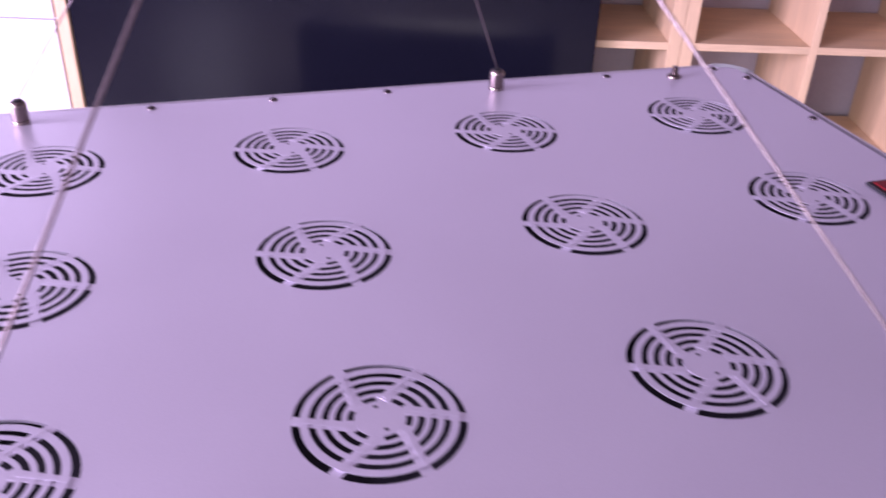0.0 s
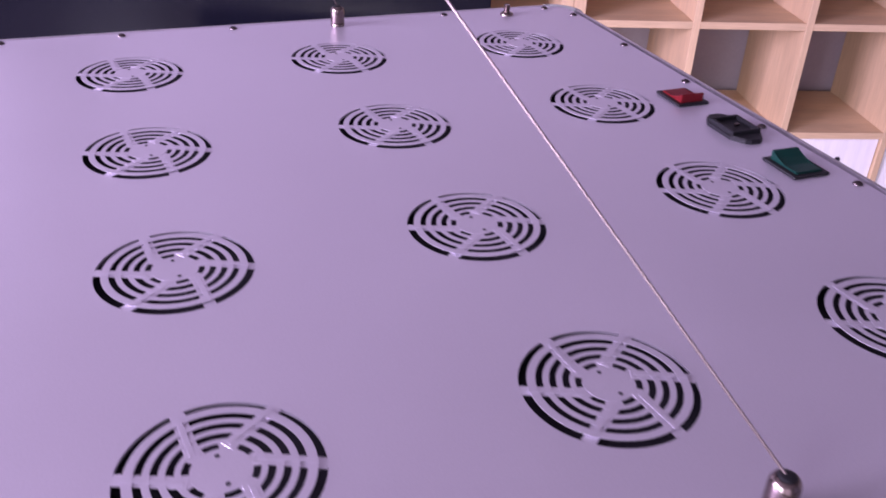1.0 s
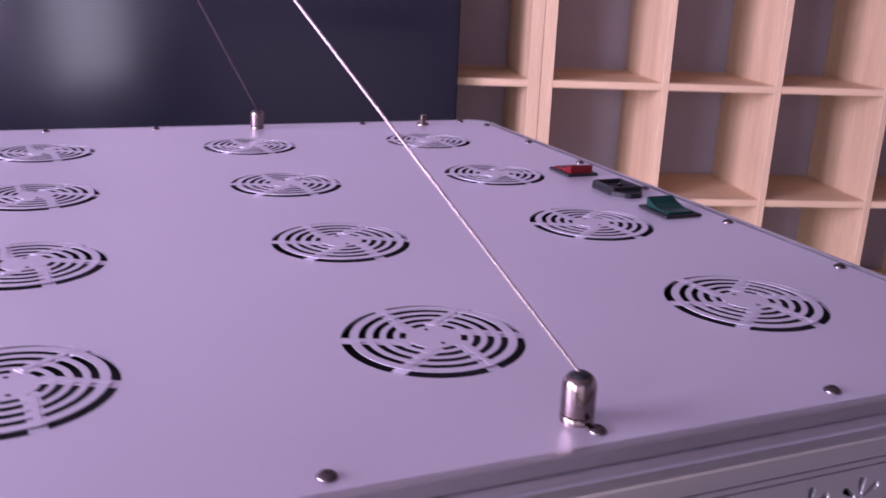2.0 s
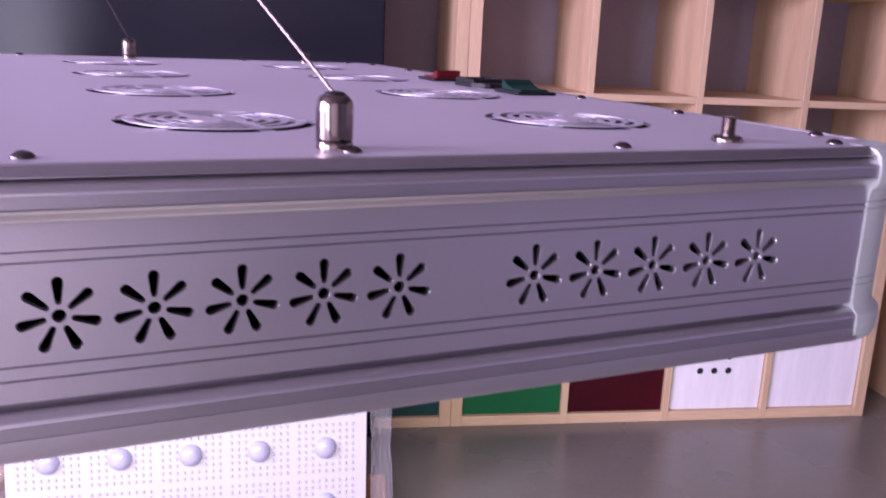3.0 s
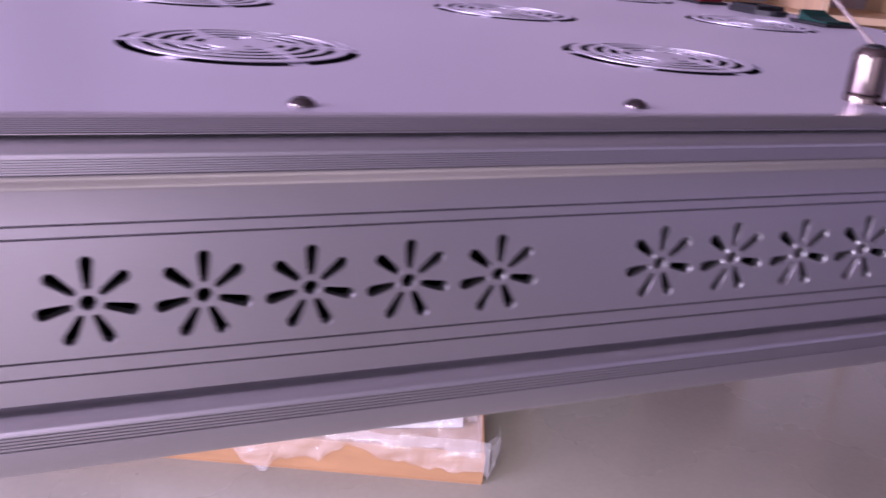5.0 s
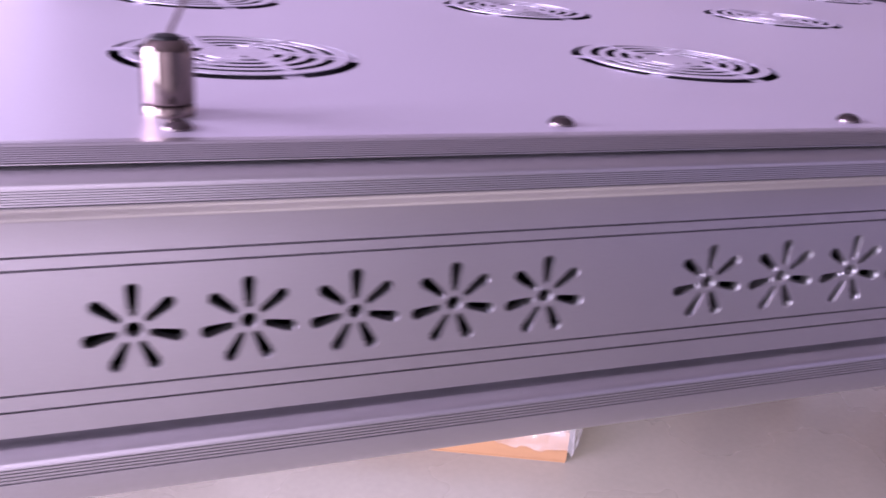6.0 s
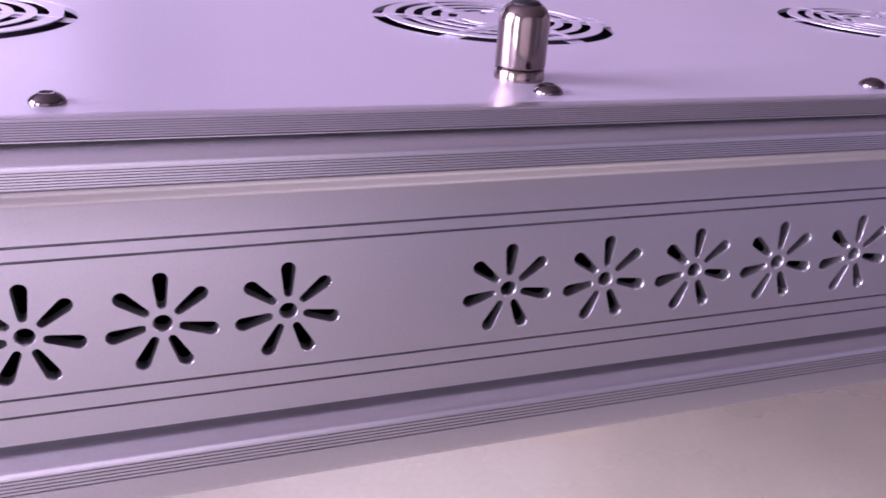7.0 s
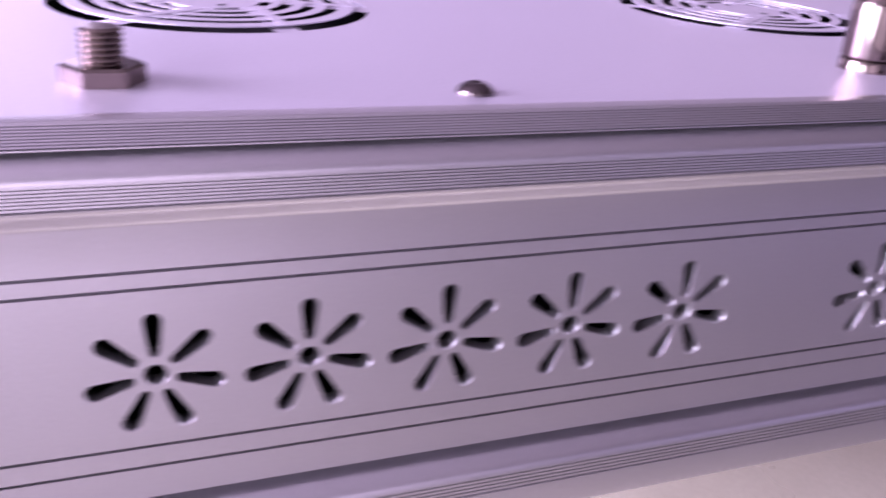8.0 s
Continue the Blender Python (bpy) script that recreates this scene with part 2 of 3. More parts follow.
def rim_panel(name, length, flowers, parent, at, label=""):
    """An extruded rim panel along local x, its face in local -y, with pierced daisies at the given places."""
    verts, faces = [], []
    for prof in (TOP_PROFILE, LOW_PROFILE):
        base = len(verts)
        for o, z in prof:
            verts += [(-length / 2, -o, z), (length / 2, -o, z)]
        for i in range(len(prof) - 1):
            a = base + 2 * i
            faces.append((a, a + 2, a + 3, a + 1))
    from mathutils.geometry import tessellate_polygon
    h = PITCH / 2
    outer = [(-h, Z_LO - Z_MID), (h, Z_LO - Z_MID), (h, Z_HI - Z_MID), (-h, Z_HI - Z_MID)]
    flat = [Vector((x, y, 0)) for loop in [outer] + FLOWER for x, y in loop]
    tris = tessellate_polygon([[Vector((x, y, 0)) for x, y in loop] for loop in [outer] + FLOWER])
    edges_x = [-length / 2]
    for fx in flowers:
        base = len(verts)
        verts += [(fx + p.x, 0.0, Z_MID + p.y) for p in flat]
        faces += [tuple(base + i for i in t) for t in tris]
        k = 4
        for loop in FLOWER:
            m = len(loop)
            mx, my = sum(x for x, y in loop) / m, sum(y for x, y in loop) / m
            rows = [base + k]
            for shrink, deep in ((0.00009, 0.00012), (0.00022, 0.00045), (0.00032, 0.0032)):
                rows.append(len(verts))
                for x, y in loop:
                    d = math.hypot(x - mx, y - my)
                    verts.append((fx + x - (x - mx) / d * shrink, deep, Z_MID + y - (y - my) / d * shrink))
            for r0, r1 in zip(rows, rows[1:]):
                for i in range(m):
                    j = (i + 1) % m
                    faces.append((r0 + i, r0 + j, r1 + j, r1 + i))
            k += m
        edges_x += [fx - h, fx + h]
    edges_x.append(length / 2)
    for a, b in zip(edges_x[0::2], edges_x[1::2]):
        if b - a > 1e-5:
            base = len(verts)
            verts += [(a, 0, Z_LO), (b, 0, Z_LO), (b, 0, Z_HI), (a, 0, Z_HI)]
            faces.append((base, base + 1, base + 2, base + 3))
    ob = raw(name, verts, faces, M_EXTRUSION, parent, label, smooth=True, at=at)
    ob.data.set_sharp_from_angle(angle=radians(28))
    return ob


def corner_piece(parent, at):
    """A quarter round of the rim's outline, with two thin grooves above and below."""
    mid = [(0.0, 1.1765), (-0.0006, 1.1760), (0.0, 1.1755), (0.0, 1.1735), (-0.0006, 1.1730), (0.0, 1.1725),
           (0.0, 1.1425), (-0.0006, 1.1420), (0.0, 1.1415), (0.0, 1.1395), (-0.0006, 1.1390), (0.0, 1.1385)]
    prof = [(-0.012, 1.1990), (-0.004, 1.1990), (0.0003, 1.1982), (0.0028, 1.1958), (0.0040, 1.1922), (0.0042, 1.1885), (0.0038, 1.1845), (0.0024, 1.1822), (0.0006, 1.1808)]
    prof += mid + [(0.0, 1.1310), (0.0010, 1.1285), (0.0034, 1.1262), (0.0040, 1.1220), (0.0036, 1.1170), (0.0020, 1.1138), (-0.006, 1.1125)]
    bm = bmesh.new()
    n = 28
    rows = []
    lap = 0.0025
    rows.append([bm.verts.new((-lap, -(RAD + o - 0.010), z)) for o, z in prof])
    rows.append([bm.verts.new((-lap, -(RAD + o + 0.0007), z)) for o, z in prof])
    for i in range(n + 1):
        a = math.radians(-90 + 90 * i / n)
        rows.append([bm.verts.new(((RAD + o + 0.0007) * math.cos(a), (RAD + o + 0.0007) * math.sin(a), z)) for o, z in prof])
    rows.append([bm.verts.new((RAD + o + 0.0007, lap, z)) for o, z in prof])
    rows.append([bm.verts.new((RAD + o - 0.010, lap, z)) for o, z in prof])
    for r0, r1 in zip(rows, rows[1:]):
        for i in range(len(prof) - 1):
            bm.faces.new((r0[i], r1[i], r1[i + 1], r0[i + 1]))
    return part("corner_piece", bm, M_CORNER, parent, "pale cast corner", at=at)


def top_plate(parent):
    """The cover plate: a thin sheet with twenty round fan openings and rounded corners."""
    verts, faces = [], []
    n = 64
    t = 0.0016
    hx, hy = 0.0855, 0.07655
    for cx in COLS:
        for cy in ROWS:
            base = len(verts)
            for i in range(n):
                a = 2 * math.pi * (i + 0.5) / n
                c, s = math.cos(a), math.sin(a)
                k = min(hx / abs(c), hy / abs(s))
                verts += [(cx + FAN_R * c, cy + FAN_R * s, 0), (cx + k * c, cy + k * s, 0), (cx + FAN_R * c, cy + FAN_R * s, -t)]
            for i in range(n):
                a, b = base + 3 * i, base + 3 * ((i + 1) % n)
                faces += [(a, a + 1, b + 1, b), (a, b, b + 2, a + 2)]
            # the corners of the cell
            for sx, sy in ((1, 1), (-1, 1), (-1, -1), (1, -1)):
                best = sorted(range(n), key=lambda i: (verts[base + 3 * i + 1][0] - cx - sx * hx) ** 2 + (verts[base + 3 * i + 1][1] - cy - sy * hy) ** 2)[:2]
                verts.append((cx + sx * hx, cy + sy * hy, 0))
                faces.append((base + 3 * best[0] + 1, len(verts) - 1, base + 3 * best[1] + 1))
    # the border
    x0, x1, y0, y1 = COLS[0] - hx, COLS[-1] + hx, ROWS[0] - hy, ROWS[-1] + hy
    ox, oy0, oy1, r = HALF_W - 0.0103, 0.0068, DEPTH - 0.0068, 0.017
    ring = []
    for cx, cy, a0 in ((ox - r, oy1 - r, 0), (-ox + r, oy1 - r, 90), (-ox + r, oy0 + r, 180), (ox - r, oy0 + r, 270)):
        ring.append([(cx + r * math.cos(math.radians(a0 + 15 * k)), cy + r * math.sin(math.radians(a0 + 15 * k))) for k in range(7)])
    inner = [(x1, y1), (x0, y1), (x0, y0), (x1, y0)]
    iv = []
    for p in inner:
        verts.append((*p, 0))
        iv.append(len(verts) - 1)
    rim = []
    for q, arc in enumerate(ring):
        idx = []
        for p in arc:
            verts.append((*p, 0))
            idx.append(len(verts) - 1)
        rim.append(idx)
        for a, b in zip(idx, idx[1:]):
            faces.append((iv[q], a, b))
    for q in range(4):
        faces.append((iv[q], rim[q][-1], rim[(q + 1) % 4][0], iv[(q + 1) % 4]))
    loop = [i for arc in rim for i in arc]
    low = []
    for i in loop:
        verts.append((verts[i][0], verts[i][1], -t))
        low.append(len(verts) - 1)
    for i in range(len(loop)):
        j = (i + 1) % len(loop)
        faces.append((loop[i], loop[j], low[j], low[i]))
    me_ob = raw("top_plate", verts, faces, M_PLATE, parent, "satin lilac-grey metal plate", at=pose(0, 0, T))
    bm = bmesh.new()
    bm.from_mesh(me_ob.data)
    bmesh.ops.remove_doubles(bm, verts=bm.verts[:], dist=1e-5)
    bmesh.ops.recalc_face_normals(bm, faces=bm.faces[:])
    bm.normal_update()
    if sum(f.normal.z for f in bm.faces) < 0:
        bmesh.ops.reverse_faces(bm, faces=bm.faces[:])
    bm.to_mesh(me_ob.data)
    bm.free()
    return me_ob


def fan_grille_mesh():
    """A pressed round grille: rings that stand a little proud of the plate, joined by six slanting ribs."""
    R = FAN_R
    up = 0.0012
    bm = bmesh.new()

    def bar(r0, r1, z0, z1, zb, n=60):
        # an annulus with top, inner and outer walls
        tops0 = [bm.verts.new((r0 * math.cos(2 * math.pi * i / n), r0 * math.sin(2 * math.pi * i / n), z0)) for i in range(n)]
        tops1 = [bm.verts.new((r1 * math.cos(2 * math.pi * i / n), r1 * math.sin(2 * math.pi * i / n), z1)) for i in range(n)]
        low0 = [bm.verts.new((v.co.x, v.co.y, zb)) for v in tops0]
        low1 = [bm.verts.new((v.co.x, v.co.y, zb)) for v in tops1]
        for i in range(n):
            j = (i + 1) % n
            bm.faces.new((tops0[i], tops1[i], tops1[j], tops0[j]))
            bm.faces.new((tops0[i], tops0[j], low0[j], low0[i]))
            bm.faces.new((tops1[j], tops1[i], low1[i], low1[j]))
            bm.faces.new((low0[i], low0[j], low1[j], low1[i]))

    for a, b in ((0.372, 0.436), (0.514, 0.584), (0.660, 0.733), (0.810, 0.908)):
        bar(a * R, b * R, up, up, up - (0.0003 if b > 0.9 else 0.00012))
    # the hub disc
    lathe(bm, [(0, up), (0.298 * R, up), (0.298 * R, up - 0.0005)], 48)
    # filled stretches of the innermost slot
    for k in range(6):
        a0 = math.radians(60 * k + 53)
        a1 = a0 + math.radians(33)
        am = (a0 + a1) / 2
        q = [(r * R * math.cos(a), r * R * math.sin(a)) for r, a in ((0.29, a0), (0.37, a0), (0.37, am), (0.37, a1), (0.29, a1), (0.29, am))]
        bm.faces.new([bm.verts.new((x, y, up - 0.0001)) for x, y in q])
    # two flat near-black dots, the hub's holes given by colour only
    for a in (93, -81):
        x, y = 0.20 * R * math.cos(math.radians(a)), 0.20 * R * math.sin(math.radians(a))
        start = len(bm.faces)
        bm.faces.new([bm.verts.new((x + 0.0011 * math.cos(k * math.pi / 5), y + 0.0011 * math.sin(k * math.pi / 5), up + 0.00015)) for k in range(10)])
        bm.faces.ensure_lookup_table()
        bm.faces[start].material_index = 1
    # slanting ribs: flat web and a raised bead on it
    for k in range(6):
        a = math.radians(60 * k + 37)
        rot = Matrix.Rotation(a, 4, "Z")
        for half, mid, z0, z1, lo, hi in ((0.078, 0.190, up - 0.0003, up + 0.00006, 0.26, 0.955), (0.030, 0.20, up, up + 0.00011, 0.30, 0.90)):
            start = len(bm.verts)
            s = bmesh.new()
            box(s, lo * R, (mid - half) * R, z0, hi * R, (mid + half) * R, z1, bevel=0.00010 if half > 0.04 else 0.00004, seg=1)
            # the outer end drops to the plate
            for v in s.verts:
                if v.co.x > 0.9 * R and half > 0.04:
                    v.co.x = 0.985 * R
                    v.co.z = min(v.co.z, 0.0004)
            tmp = bpy.data.meshes.new("rib")
            s.transform(rot)
            s.to_mesh(tmp)
            s.free()
            bm.from_mesh(tmp)
            bpy.data.meshes.remove(tmp)
    bmesh.ops.recalc_face_normals(bm, faces=bm.faces[:])
    me = bpy.data.meshes.new("fan_grille")
    bm.to_mesh(me)
    bm.free()
    me.materials.append(M_PLATE)
    me.materials.append(M_DARK)
    return me


def pan_screw_mesh():
    bm = bmesh.new()
    rings = [(0.0036, 0), (0.0036, 0.0004), (0.0033, 0.0009), (0.0026, 0.0015), (0.0017, 0.00195), (0.0013, 0.00205), (0.0011, 0.0013), (0, 0.0012)]
    lathe(bm, rings, 20)
    for a in (0, 90):
        s = bmesh.new()
        box(s, -0.0013, -0.00025, 0.0011, 0.0013, 0.00025, 0.0016)
        s.transform(Matrix.Rotation(math.radians(a + 20), 4, "Z"))
        tmp = bpy.data.meshes.new("slot")
        s.to_mesh(tmp)
        s.free()
        bm.from_mesh(tmp)
        bpy.data.meshes.remove(tmp)
    bmesh.ops.recalc_face_normals(bm, faces=bm.faces[:])
    me = bpy.data.meshes.new("screw")
    bm.to_mesh(me)
    bm.free()
    me.polygons.foreach_set("use_smooth", [True] * len(me.polygons))
    me.materials.append(M_SCREW)
    return me


PLATE_TOP = T


def cable_grip(parent, x, y):
    """A turned wire holder: collar, barrel and domed head with a hole for the wire."""
    bm = lathe(bmesh.new(), [(0.0058, 0.0029), (0.0062, 0.0031), (0.0063, 0.0036), (0.0063, 0.0138), (0.0061, 0.0155), (0.0055, 0.0168), (0.0048, 0.0176),
                             (0.0041, 0.0181), (0.0038, 0.0181), (0.0037, 0.0160), (0, 0.0160)], 40)
    grip = part("cable_grip", bm, M_NICKEL, parent, "polished nickel wire holder", smooth=True, at=pose(x, y, PLATE_TOP))
    bm = lathe(bmesh.new(), [(0.0063, 0), (0.0063, 0.0024), (0.0060, 0.0027), (0.0050, 0.0029)], 40)
    part("collar", bm, M_NICKEL, grip, smooth=True)
    # black plug that stands for the shaded opening round the wire
    bm = lathe(bmesh.new(), [(0.0037, 0.0165), (0.0037, 0.0184), (0.0030, 0.0189), (0.0014, 0.0192), (0, 0.0192)], 20)
    part("bush", bm, M_BLACK, grip)
    return grip


def stud(parent, x, y, r=0.0031, top=0.0098, sides=30):
    """A threaded stud in a flanged or six-sided nut."""
    bm = bmesh.new()
    rings = [(r, 0.002)]
    z = 0.0030
    while z < top:
        rings += [(r, z), (r - 0.0004, z + 0.00045), (r, z + 0.0009)]
        z += 0.0010
    rings += [(r - 0.0006, z + 0.0004), (0, z + 0.0004)]
    lathe(bm, rings, 24)
    s = part("threaded_stud", bm, M_NICKEL, parent, "short threaded steel stud", at=pose(x, y, PLATE_TOP))
    if sides == 6:
        bm = lathe(bmesh.new(), [(0.0072, 0), (0.0072, 0.0027), (0.0066, 0.0032), (r, 0.0032)], 6)
        part("hex_nut", bm, M_NICKEL, s)
    else:
        bm = lathe(bmesh.new(), [(0.0066, 0), (0.0066, 0.0012), (0.0060, 0.0022), (0.0050, 0.0026), (r + 0.0003, 0.0027)], sides)
        part("flange_nut", bm, M_NICKEL, s, smooth=True)
    return s


def rocker_switch(parent, x, y, sx, sy, mat, label, flip):
    """A rocker in a black bezel, one end up."""
    bm = box(bmesh.new(), -sx / 2, -sy / 2, 0, sx / 2, sy / 2, 0.0022, bevel=0.0008)
    sw = part("rocker_switch", bm, M_BLACK, parent, label, at=pose(x, y, PLATE_TOP))
    bm = bmesh.new()
    wx, wy = sx * 0.36, sy * 0.40
    prof = [(-wy, 0.0036), (-wy * 0.1, 0.0030), (wy * 0.45, 0.0050), (wy * 0.92, 0.0088), (wy, 0.0084), (wy, 0.0015), (-wy, 0.0015)]
    a = [bm.verts.new((-wx, flip * p, z)) for p, z in prof]
    b = [bm.verts.new((wx, flip * p, z)) for p, z in prof]
    bm.faces.new(a)
    bm.faces.new(b[::-1])
    for i in range(len(prof)):
        j = (i + 1) % len(prof)
        bm.faces.new((a[i], b[i], b[j], a[j]))
    bmesh.ops.bevel(bm, geom=bm.edges[:], offset=0.0005, segments=2, affect="EDGES")
    part("rocker", bm, mat, sw)
    return sw


def power_socket(parent, x, y):
    """A black inlet with two ears, a raised collar, a hollow and a pin."""
    bm = bmesh.new()
    outline = [(-0.0040, -0.0258), (0.0040, -0.0258), (0.0075, -0.0235), (0.0135, -0.0140), (0.0135, 0.0140), (0.0075, 0.0235), (0.0040, 0.0258), (-0.0040, 0.0258), (-0.0075, 0.0235), (-0.0135, 0.0140), (-0.0135, -0.0140), (-0.0075, -0.0235)]
    lo = [bm.verts.new((px, py, 0)) for px, py in outline]
    hi = [bm.verts.new((px, py, 0.0034)) for px, py in outline]
    bm.faces.new(lo[::-1])
    bm.faces.new(hi)
    for i in range(12):
        j = (i + 1) % 12
        bm.faces.new((lo[i], lo[j], hi[j], hi[i]))
    bmesh.ops.bevel(bm, geom=[e for e in bm.edges if e.verts[0].co.z > 0.003 and e.verts[1].co.z > 0.003], offset=0.0007, segments=2, affect="EDGES")
    so = part("power_socket", bm, M_BLACK, parent, "black mains inlet socket with a bright pin", at=pose(x, y, PLATE_TOP))
    bm = bmesh.new()
    for q in ((-0.0125, -0.0145, 0.0125, -0.0120), (-0.0125, 0.0120, 0.0125, 0.0145), (-0.0125, -0.0120, -0.0100, 0.0120), (0.0100, -0.0120, 0.0125, 0.0120)):
        box(bm, q[0], q[1], 0.003, q[2], q[3], 0.0062, bevel=0.0004, seg=1)
    part("socket_collar", bm, M_BLACK, so)
    for px, py in ((0.002, 0.0),):
        bm = box(bmesh.new(), px - 0.002, py - 0.001, 0.0034, px + 0.002, py + 0.001, 0.0056, bevel=0.0003, seg=1)
        part("pin", bm, M_NICKEL, so, "bright metal pin")
    return so


def wire(parent, p, q, r=0.00064, strands=5):
    """A twisted steel wire rope from p to q."""
    p, q = Vector(p), Vector(q)
    d = q - p
    length = d.length
    side = d.cross(Vector((0, 0, 1))).normalized()
    other = d.cross(side).normalized()
    verts, faces = [], []
    steps, n = 140, 6
    for s in range(strands):
        ph = 2 * math.pi * s / strands
        base = len(verts)
        for i in range(steps + 1):
            u = i / steps
            a = ph + u * length / 0.011 * 2 * math.pi * 0.5
            c = p + d * u + (side * math.cos(a) + other * math.sin(a)) * r * 0.55
            for k in range(n):
                b = 2 * math.pi * k / n
                verts.append(tuple(c + (side * math.cos(b) + other * math.sin(b)) * r * 0.5))
        for i in range(steps):
            for k in range(n):
                m = (k + 1) % n
                faces.append((base + i * n + k, base + i * n + m, base + (i + 1) * n + m, base + (i + 1) * n + k))
    return raw("suspension_wire", verts, faces, M_STEEL, parent, "thin twisted steel suspension wire", smooth=True)


def hanging_light():
    g = thing("grow_light", "silver aluminium grow light with fan grilles, hung on steel wires", "grow light")
    flowers = [((c - 2) * 6 + (k - 2)) * PITCH for c in range(5) for k in range(5)]
    length = 2 * (HALF_W - RAD)
    rim_panel("front_panel", length, flowers, g, pose(0, 0, 0), "brushed aluminium side with pierced daisies")
    rim_panel("back_panel", length, [], g, pose(0, DEPTH, 0, 0, 0, 180))
    rim_panel("side_panel", DEPTH - 2 * RAD, [], g, pose(HALF_W, DEPTH / 2, 0, 0, 0, 90))
    rim_panel("side_panel", DEPTH - 2 * RAD, [], g, pose(-HALF_W, DEPTH / 2, 0, 0, 0, -90))
    corner_piece(g, pose(HALF_W - RAD, RAD, 0))
    corner_piece(g, pose(HALF_W - RAD, DEPTH - RAD, 0, 0, 0, 90))
    corner_piece(g, pose(-HALF_W + RAD, DEPTH - RAD, 0, 0, 0, 180))
    corner_piece(g, pose(-HALF_W + RAD, RAD, 0, 0, 0, 270))
    top_plate(g)
    bm = box(bmesh.new(), -HALF_W + 0.008, 0.008, 1.1195, HALF_W - 0.008, DEPTH - 0.008, 1.1215)
    part("light_board", bm, M_LED_BOARD, g, "white underside board")
    # near-black sheet above the board, coloured as the unlit inside
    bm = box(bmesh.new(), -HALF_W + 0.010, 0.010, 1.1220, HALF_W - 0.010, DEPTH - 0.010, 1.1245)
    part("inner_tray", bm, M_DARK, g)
    # near-black sheet under the grilles: the shade there put into its colour
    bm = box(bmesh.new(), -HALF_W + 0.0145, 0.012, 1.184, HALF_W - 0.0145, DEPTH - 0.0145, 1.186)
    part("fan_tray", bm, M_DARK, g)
    # added near-black linings that block stray light behind the side and back panels
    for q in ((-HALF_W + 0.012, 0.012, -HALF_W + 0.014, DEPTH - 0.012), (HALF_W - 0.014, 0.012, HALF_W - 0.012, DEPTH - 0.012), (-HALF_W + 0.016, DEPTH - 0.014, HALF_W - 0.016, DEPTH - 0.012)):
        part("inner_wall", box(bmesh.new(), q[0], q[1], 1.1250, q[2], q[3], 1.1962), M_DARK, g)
    grille = fan_grille_mesh()
    for cx in COLS:
        for cy in ROWS:
            place("fan_grille", grille, g, at=pose(cx, cy, PLATE_TOP - 0.0004))
    screw = pan_screw_mesh()
    spots = [(x, y) for y in (0.0153, DEPTH - 0.0153) for x in (-0.418, -0.306, -0.197, -0.098, 0, 0.098, 0.197, 0.306, 0.418)]
    spots += [(x, DEPTH / 2 + 0.1 * k) for x in (-0.437, 0.437) for k in (-3, -2, -1, 0, 1, 2, 3)]
    for i, (x, y) in enumerate(spots):
        place("screw", screw, g, at=pose(x, y, PLATE_TOP, 0, 0, i * 37))
    apex = (0.0, DEPTH / 2, 1.535)
    for x, y in ((-0.198, 0.030), (0.194, 0.025), (-0.194, DEPTH - 0.026), (0.194, DEPTH - 0.026)):
        cable_grip(g, x, y)
        wire(g, (x, y, PLATE_TOP + 0.018), apex)
    for y in (0.028, DEPTH - 0.028):
        stud(g, 0.369, y)
        stud(g, -0.3705, y, r=0.0037, top=0.0084, sides=6)
    bm = lathe(bmesh.new(), [(0, -0.006), (0.006, -0.004), (0.007, 0.01), (0.004, 0.016), (0.0015, 0.018), (0.0015, CEILING_Z - 1.535), (0, CEILING_Z - 1.535)], 20)
    part("hanging_rod", bm, M_STEEL, g, at=pose(*apex))
    rocker_switch(g, 0.411, 0.410, 0.0285, 0.033, M_RED, "red rocker switch in a black bezel", -1)
    power_socket(g, 0.411, 0.343)
    rocker_switch(g, 0.413, 0.277, 0.030, 0.034, M_GREEN, "green rocker switch in a black bezel", 1)
    return g


hanging_light()


# ---------------------------------------------------------------- cube shelf and what stands in it
def cube_shelf(name, label, cols, x0, at, thick=0.022, pitch=0.350, rows=4, depth=0.38):
    """An open-backed shelf of square cells. x0: its left end along local x."""
    s = thing(name, label, "shelf", at)
    width = cols * pitch + thick
    height = rows * pitch + thick
    for c in range(cols + 1):
        x = x0 + c * pitch
        e = 0.014 if c in (0, cols) else 0
        bm = box(bmesh.new(), x - e * (c == 0), 0, 0, x + thick + e * (c == cols), depth, height, bevel=0.001, seg=1)
        part("upright_board", bm, M_WOOD, s)
    for r in range(rows + 1):
        e = 0.012 if r in (0, rows) else 0
        for c in range(cols):
            x = x0 + c * pitch + thick
            bm = box(bmesh.new(), x, 0.001, r * pitch - (e if r == rows else 0), x + pitch - thick, depth - 0.001, r * pitch + thick + (e if r == 0 else 0) - 0.0006, bevel=0.001, seg=1)
            part("shelf_board", bm, M_WOOD_FLAT, s)
    return s


SHELF_X0 = -0.110
PITCH_S = 0.350
cube_shelf("cube_shelf", "tall pale pine cube shelf, open cells above and boxes below", 4, SHELF_X0, SHELF_AT)
cube_shelf("cube_shelf", "pale pine cube shelf behind a black board", 3, SHELF_X0 - 3 * PITCH_S - 0.0515, SHELF_AT)
cube_shelf("cube_shelf", "pale pine cube shelf farther along the wall", 2, SHELF_X0 + 4 * PITCH_S + 0.24, SHELF_AT)


